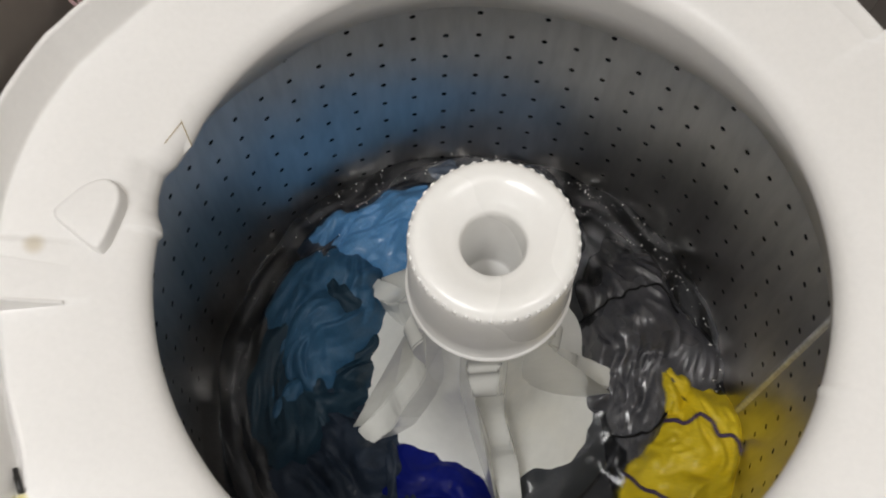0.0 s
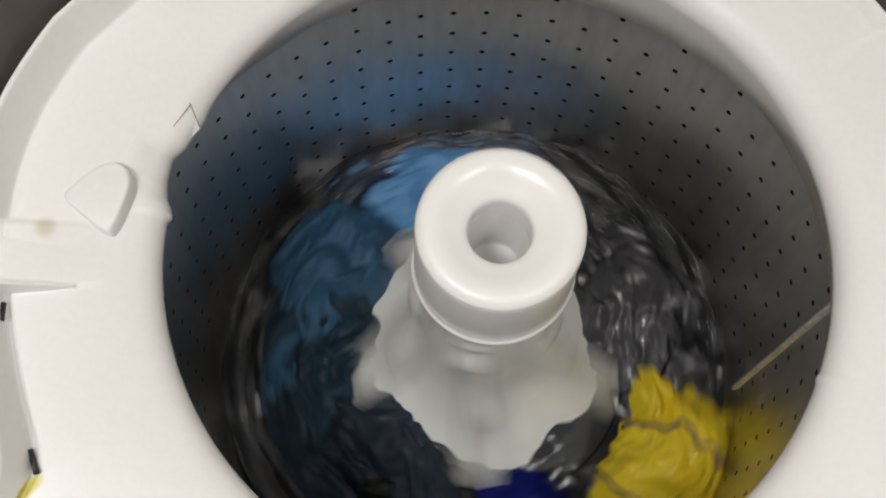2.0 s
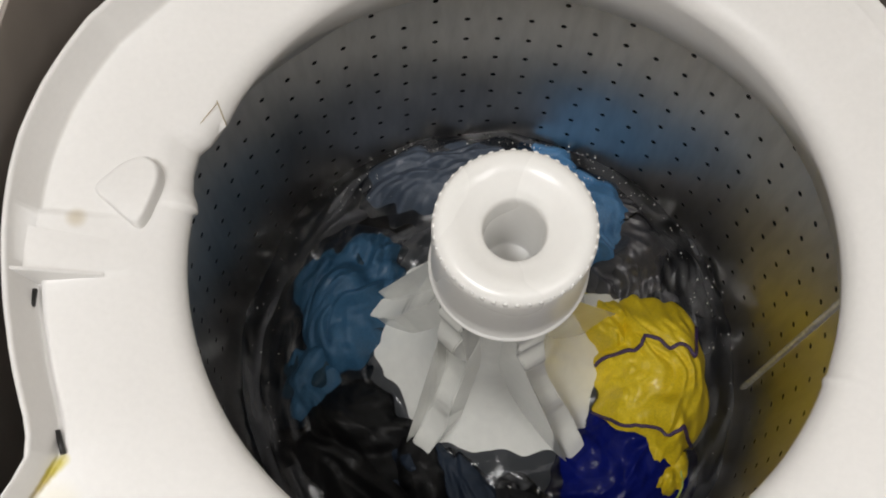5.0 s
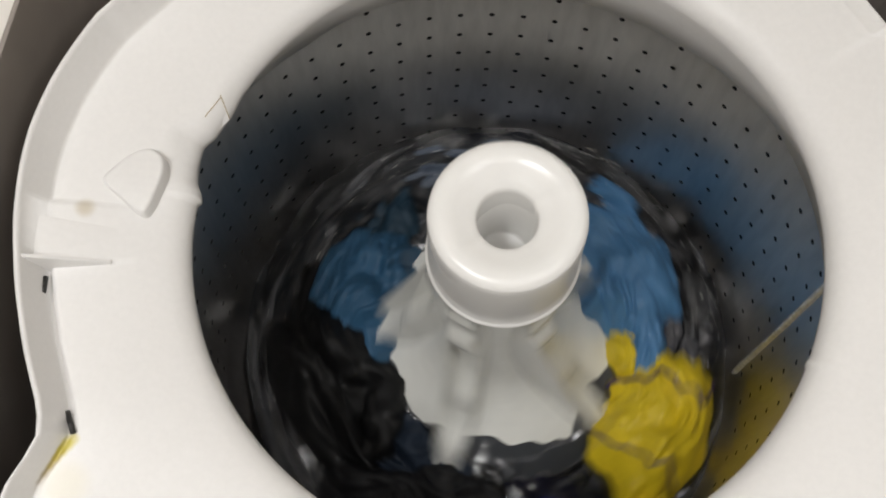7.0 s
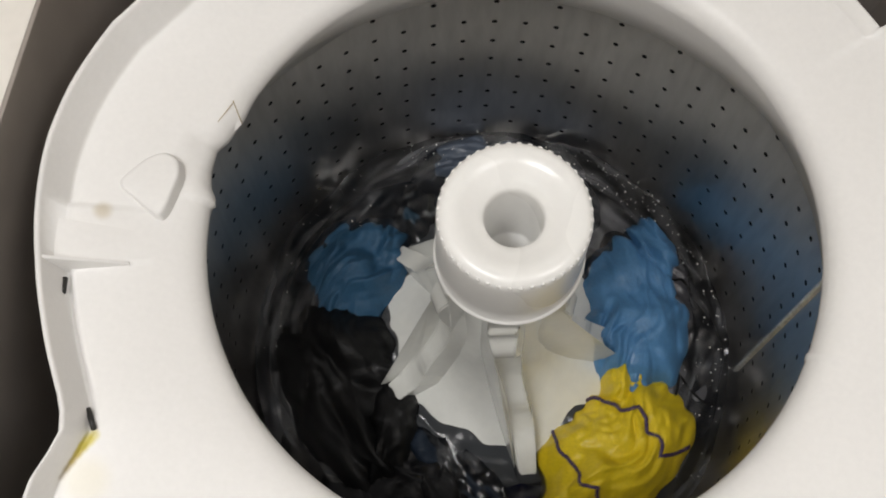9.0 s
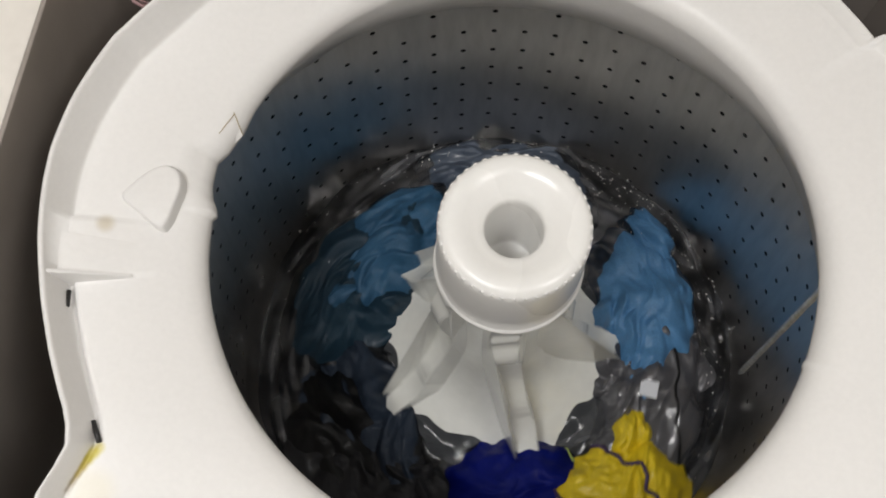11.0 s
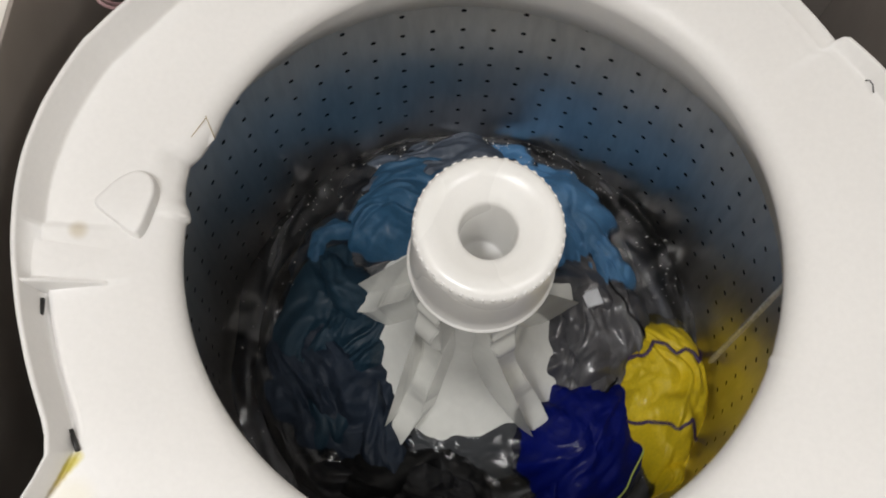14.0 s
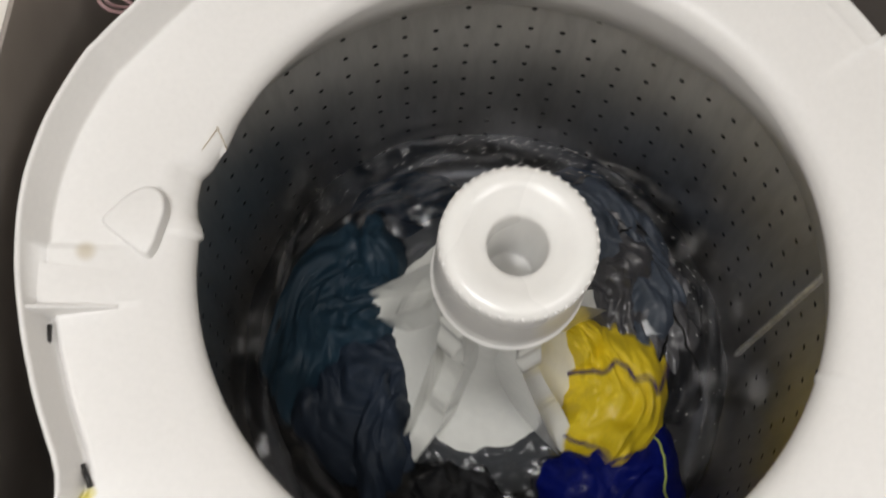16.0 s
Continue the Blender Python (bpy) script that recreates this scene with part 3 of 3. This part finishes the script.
def garment(key, name, label, category, clump, material, cords=(), tags=(), limbs=()):
    v, f = clump.mesh()
    thing = tagged(new(name), label, category, "clothes in the wash")
    mesh_ob("fabric", v, f, material, thing)
    for limb, shape, m in limbs:
        v, f = shape.mesh(30, 96)
        mesh_ob(limb, v, f, material, thing).matrix_local = m
    for path, radius, mat, words in cords:
        v, f = clump.cord(path, radius)
        mesh_ob("piping", v, f, mat, thing, words)
    for rho, ang, w, h, spin in tags:
        p = clump.top(rho, radians(ang))
        verts = []
        for z in (0.0035, 0.0048):
            for a, b in ((-1, -1), (1, -1), (1, 1), (-1, 1)):
                q = Matrix.Rotation(radians(spin), 3, "Z") @ Vector((a * w / 2, b * h / 2, z + 0.0012 * a * b))
                verts.append(p + q)
        mesh_ob("care_tag", verts, [(3, 2, 1, 0), (4, 5, 6, 7), (0, 1, 5, 4), (1, 2, 6, 5), (2, 3, 7, 6), (3, 0, 4, 7)], tag_white, thing, "small white care tag", smooth=False)
    GARMENTS[key] = thing
    return thing


garment("yellow", "yellow_shirt", "bright yellow wet shirt with dark plum piping", "shirt",
        Clump(1, 0.068, 0.092, 0.040, folds=0.016, freq=27), yellow,
        cords=((((0.95, 160), (0.55, 130), (0.35, 60), (0.6, 20), (0.98, 30)), 0.0022, plum, "dark plum piping"),
               (((0.98, -150), (0.6, -120), (0.5, -60), (0.97, -40)), 0.0021, plum, "dark plum piping")),
        limbs=(("sleeve", Clump(21, 0.026, 0.045, 0.022, folds=0.012, freq=34, bend=0.3), pose(-0.040, 0.060, -0.004, 0, 0, 35)),
               ("sleeve", Clump(22, 0.028, 0.042, 0.020, folds=0.012, freq=34, bend=0.3), pose(0.010, -0.082, -0.006, 0, 0, -25))))
garment("navy", "navy_jacket", "shiny navy nylon jacket with a lime piped edge", "jacket",
        Clump(2, 0.070, 0.092, 0.034, folds=0.010, freq=26), navy,
        cords=((((0.97, 120), (0.72, 80), (0.66, 40), (0.8, 0), (0.98, -20)), 0.0012, lime, "thin lime piping"),),
        limbs=(("sleeve", Clump(23, 0.026, 0.055, 0.018, folds=0.010, freq=28, bend=0.3), pose(0.020, -0.085, -0.006, 0, 0, 20)),))
garment("sky", "light_blue_shirt", "light blue cotton shirt floating in loose folds", "shirt",
        Clump(3, 0.066, 0.098, 0.028, folds=0.016, freq=28, swirl=0.8), sky_blue,
        limbs=(("sleeve", Clump(24, 0.028, 0.050, 0.018, folds=0.012, freq=32, bend=0.3), pose(-0.020, -0.085, -0.004, 0, 0, -30)),
               ("sleeve", Clump(25, 0.026, 0.048, 0.016, folds=0.012, freq=32, bend=0.3), pose(0.030, 0.085, -0.006, 0, 0, 10))))
garment("mid", "blue_towel", "mid-blue towel bunched against the agitator", "towel",
        Clump(4, 0.060, 0.098, 0.028, folds=0.018, freq=26, swirl=0.7), mid_blue,
        limbs=(("corner", Clump(26, 0.036, 0.060, 0.018, folds=0.014, freq=28, bend=0.3), pose(-0.005, 0.110, -0.006, 0, 0, 12)),))
garment("teal", "dark_teal_shirt", "dark teal shirt swirling under the water", "shirt",
        Clump(5, 0.080, 0.130, 0.026, folds=0.020, freq=24, swirl=1.2), teal,
        limbs=(("sleeve", Clump(27, 0.030, 0.060, 0.020, folds=0.014, freq=28, bend=0.3), pose(-0.030, -0.070, 0.006, 0, 0, 25)),))
garment("denim", "denim_trousers", "dark blue denim trousers, wet and twisted", "trousers",
        Clump(6, 0.078, 0.118, 0.026, folds=0.020, freq=23), denim,
        limbs=(("trouser_leg", Clump(28, 0.034, 0.080, 0.022, folds=0.014, freq=24, bend=0.3), pose(-0.025, 0.070, 0.006, 0, 0, -20)),))
garment("black", "black_sweater", "black cotton sweater in a sodden heap", "sweater",
        Clump(7, 0.080, 0.118, 0.028, folds=0.014, freq=18), black,
        limbs=(("sleeve", Clump(29, 0.032, 0.070, 0.020, folds=0.014, freq=22, bend=0.3), pose(-0.030, 0.060, 0.006, 0, 0, -30)),))
garment("slate", "slate_jacket", "slate grey nylon jacket with thin black piping", "jacket",
        Clump(8, 0.078, 0.135, 0.024, folds=0.014, freq=24), slate,
        cords=((((0.9, 150), (0.6, 120), (0.5, 60), (0.8, 20)), 0.0014, black, "thin black piping"),
               (((0.95, -120), (0.6, -90), (0.4, -40), (0.9, -20)), 0.0014, black, "thin black piping")),
        )
garment("tagged", "grey_windbreaker", "grey nylon windbreaker with black piping and a white care tag", "jacket",
        Clump(12, 0.070, 0.095, 0.022, folds=0.013, freq=24), slate,
        cords=((((0.95, 60), (0.55, 75), (0.35, 40), (0.45, -20), (0.95, -35)), 0.0016, black, "thin black piping"),),
        tags=((0.15, 150, 0.019, 0.018, 8),))
garment("char", "charcoal_shirt", "charcoal jersey shirt in long folds", "shirt",
        Clump(9, 0.076, 0.125, 0.024, folds=0.018, freq=22), charcoal,
        limbs=(("sleeve", Clump(30, 0.030, 0.066, 0.020, folds=0.014, freq=26, bend=0.3), pose(-0.028, 0.062, 0.006, 0, 0, -24)),))
garment("back", "grey_blue_jeans", "faded grey-blue denim jeans, wet and creased", "trousers",
        Clump(10, 0.056, 0.125, 0.022, folds=0.016, freq=26), faded)
garment("under", "black_bath_towel", "black bath towel sunk under the other clothes", "towel",
        Clump(11, 0.085, 0.34, 0.010, folds=0.016, freq=16, bend=0.155, ragged=0.12), black)


def foam():
    """Small bubbles that gather where the water meets the steel."""
    rng = random.Random(5)
    bm = bmesh.new()
    for _ in range(520):
        a = radians(rng.gauss(70, 48))
        r = 0.264 - abs(rng.gauss(0, 0.028))
        s = rng.uniform(0.0003, 0.0011) * rng.uniform(0.6, 1.2)
        bmesh.ops.create_icosphere(bm, subdivisions=1, radius=s, matrix=Matrix.Translation((r * math.cos(a), r * math.sin(a), rng.uniform(0.001, 0.009))))
    ob = part("bubbles", bm, cap_white, None, smooth=True)
    ob.location.z = WATER
    return tagged(ob, "scattered white soap bubbles on the wash water", "bubbles", kind="stuff")


bubbles = foam()

# ---- what moves ----
STROKE = 0.555      # seconds from one stroke to the next
SWING = 169.0


def swing(t):
    """0 after a clockwise stroke, 1 after a counter-clockwise one."""
    u = (t - 0.30) / STROKE
    k = math.floor(u + 0.5)
    w = min(max((u - k) * STROKE / 0.36 + 0.5, 0.0), 1.0)
    w = w * w * (3 - 2 * w)
    return w if k % 2 == 0 else 1 - w


YELLOW = ((0, -17, .236), (0.5, 10, .158), (1, -24, .242), (1.5, 3, .169), (2, -27, .230), (2.5, -8, .135), (3, 4, .175), (3.5, -36, .172), (6, -6, .172), (6.5, -42, .171),
          (7, -19, .196), (7.5, -14, .194), (8, -26, .182), (8.5, -16, .184), (9, -37, .178), (11.5, -21, .222), (12, -17, .225), (12.5, -30, .236), (13, -8, .232), (13.5, -25, .230),
          (14, -8, .230), (14.5, -28, .246), (15, -9, .195), (15.5, -84, .200), (16, -21, .155))
NAVY = ((0, -106, .135), (0.5, -18, .165), (1, -72, .16), (1.5, -37, .170), (2, -73, .18), (2.5, -43, .180), (3, -46, .170), (3.5, -71, .16), (6, -45, .20), (6.5, -78, .20),
        (7, -70, .21), (9, -80, .215), (11.5, -31, .157), (12, -70, .165), (12.5, -37, .177), (13, -54, .158), (13.5, -95, .165), (14, -34, .178), (14.5, -96, .180), (15, -36, .185),
        (15.5, -64, .212), (16, -46, .208))
SKY = ((0, 119, .180), (1, 117, .185), (2, 112, .195), (2.5, 66, .195), (3.5, 47, .205), (6, 47, .180), (6.5, 4, .158), (7, 34, .172), (7.5, 29, .160), (8, 21, .165), (8.5, 38, .173), (9, 12, .162),
       (11.5, 51, .186), (12, 50, .195), (12.5, 39, .198), (13.5, 41, .210), (14.5, 16, .175), (16, 43, .205))
MID = ((0, 166, .182), (2, 160, .190), (2.5, 126, .200), (3, 133, .205), (3.5, 124, .205), (6, 179, .168), (6.5, 157, .182), (7, 172, .160), (7.5, 165, .166), (8, 157, .160), (8.5, 173, .155), (9, 162, .190),
       (11.5, 153, .160), (12, 130, .175), (12.5, 133, .182), (13, 130, .190), (13.5, 123, .198), (14, 117, .180), (14.5, 160, .160), (15, 123, .190), (15.5, 132, .188), (16, 126, .200))


def drift(key, rows, follow, level, rock=6.0, spin=0.0, tuck=0.0, sink=((0, 0), (16, 0))):
    """Keys a garment: seen places (seconds, azimuth, radius), and between them the swing of the agitator."""
    ts = [q[0] for q in rows]
    still = [q[1] - follow * swing(q[0]) for q in rows]
    keyed = []
    for i in range(161):
        t = i / 10
        az = float(np.interp(t, ts, still)) + follow * swing(t)
        r = float(np.interp(t, ts, [q[2] for q in rows])) - tuck
        s = swing(t)
        bob = 0.004 * math.sin(2.1 * t + follow) + table(t, sink)
        keyed.append((t, pose(0, 0, WATER + level - 0.003 + bob, 0, 0, az) @ pose(r, 0, 0, rock * math.sin(1.7 * t), rock * (s - 0.5), spin * s)))
    walk(GARMENTS[key], keyed)


def motions():
    walk(agitator, [(i / 20, pose(0, 0, LIP, 0, 0, -78 + SWING * swing(i / 20))) for i in range(321)])
    walk(water, [(i / 10, pose(0, 0, WATER, 0, 0, 30 * swing(i / 10) + 2 * i / 10)) for i in range(161)])
    walk(bubbles, [(i / 10, pose(0, 0, WATER, 0, 0, 22 * swing(i / 10))) for i in range(161)])
    walk(drum, [(t, pose(0, 0, LIP, -3.6, 0, 0) @ pose(0, 0, 0, 0, lean, az)) for t, az, lean in (
        (0, -2.2, 0.6), (1.5, -2.4, 0.6), (3.5, -2.1, 0.8), (6, -0.5, 1.2), (7, -0.3, 1.4), (9, -0.2, 1.2), (11.5, -0.1, -0.6), (13, 0.0, -1.1),
        (14.5, 0.0, -1.2), (15, 0.6, -1.0), (15.5, 2.2, -0.8), (16, 2.8, -0.6))])
    drift("yellow", YELLOW, 34, 0.016, spin=15, sink=((0, -0.008), (0.4, 0), (0.8, -0.012), (1, -0.026), (1.3, -0.012), (1.5, 0), (11.3, 0), (11.9, -0.009), (14.5, -0.010), (15, 0), (15.5, -0.016), (15.8, 0), (16, 0)))
    drift("navy", NAVY, 50, 0.010, sink=((0, -0.014), (0.4, 0), (0.7, 0), (1.0, -0.034), (1.3, -0.014), (1.5, 0), (1.8, -0.016), (2.1, -0.026), (2.5, -0.004), (3.2, 0), (3.7, -0.006), (6, -0.012), (6.8, -0.036), (9.2, -0.036), (11, 0), (16, 0)))
    drift("sky", SKY, 34, 0.008, tuck=0.008, sink=((0, -0.006), (2.0, -0.006), (2.5, -0.012), (3.0, -0.012), (3.6, -0.004), (5.6, -0.014), (6.0, -0.014), (6.4, 0.010), (9.2, 0.010), (11.4, 0), (14.5, 0), (15.2, -0.015), (16, -0.034)))
    drift("mid", MID, 22, 0.008, tuck=0.015, sink=((0, 0), (2.0, 0), (2.5, -0.010), (3.7, -0.008), (5.6, -0.012), (6.1, -0.012), (6.5, 0.008), (8.6, 0.004), (9.0, -0.014), (9.6, -0.010), (11.4, 0), (15.1, 0), (15.5, -0.030), (16, -0.050)))
    drift("teal", ((0, 186, .190), (3.5, 184, .190), (6, 160, .205), (9, 156, .21), (11.5, 186, .180), (13.5, 180, .175), (14.2, 180, .170), (15, 178, .180), (16, 172, .190)), 24, 0.006, tuck=0.020,
          sink=((0, 0), (3.7, -0.006), (5.6, -0.030), (9.4, -0.030), (11.2, 0), (16, 0)))
    drift("denim", ((0, 226, .18), (3.5, 226, .18), (6, 240, .180), (9, 242, .180), (11.5, 222, .180), (14, 214, .175), (15, 210, .175), (16, 202, .175)), 24, 0.004, tuck=0.012,
          sink=((0, 0.004), (3.2, 0), (5.6, -0.024), (9.4, -0.024), (11.4, -0.006), (14, 0), (16, 0.004)))
    drift("black", ((0, 250, .185), (3.5, 240, .18), (6, 204, .175), (9, 206, .170), (11.5, 248, .190), (13.5, 240, .185), (15, 244, .190), (16, 250, .200)), 26, 0.002,
          sink=((0, -0.012), (3.2, -0.006), (5.6, 0.003), (9.2, 0.003), (11.4, -0.008), (16, -0.012)))
    drift("slate", ((0, 12, .20), (3.5, 14, .20), (7, 25, .21), (11.5, 16, .20), (13, 7, .188), (14, 8, .176), (14.5, 10, .185), (16, 24, .20)), 20, 0.004, tuck=0.022,
          sink=((0, 0), (3.7, 0), (6, -0.010), (6.5, -0.014), (9.2, -0.014), (11.4, 0), (16, 0)))
    drift("tagged", ((0, 20, .18), (9, 20, .18), (11.5, 4, .185), (12, 12, .175), (12.5, -3, .189), (13, 21, .171), (13.5, -8, .204), (14, 18, .155), (14.5, -30, .200), (15, 12, .175), (15.5, -28, .200), (16, 10, .190)), 30, 0.013,
          sink=((0, -0.060), (9.2, -0.060), (11.2, 0), (15.5, 0), (16, -0.020)))
    drift("char", ((0, 258, .215), (7, 262, .215), (16, 258, .215)), 24, 0.000)
    drift("back", ((0, 92, .215), (14.5, 92, .215), (15.2, 55, .205), (16, 34, .195)), 16, -0.002, sink=((0, 0), (14.5, 0), (15.3, 0.016), (16, 0.018)))
    drift("under", ((0, 200, .165), (16, 200, .165)), 20, -0.030, rock=1.0)


motions()
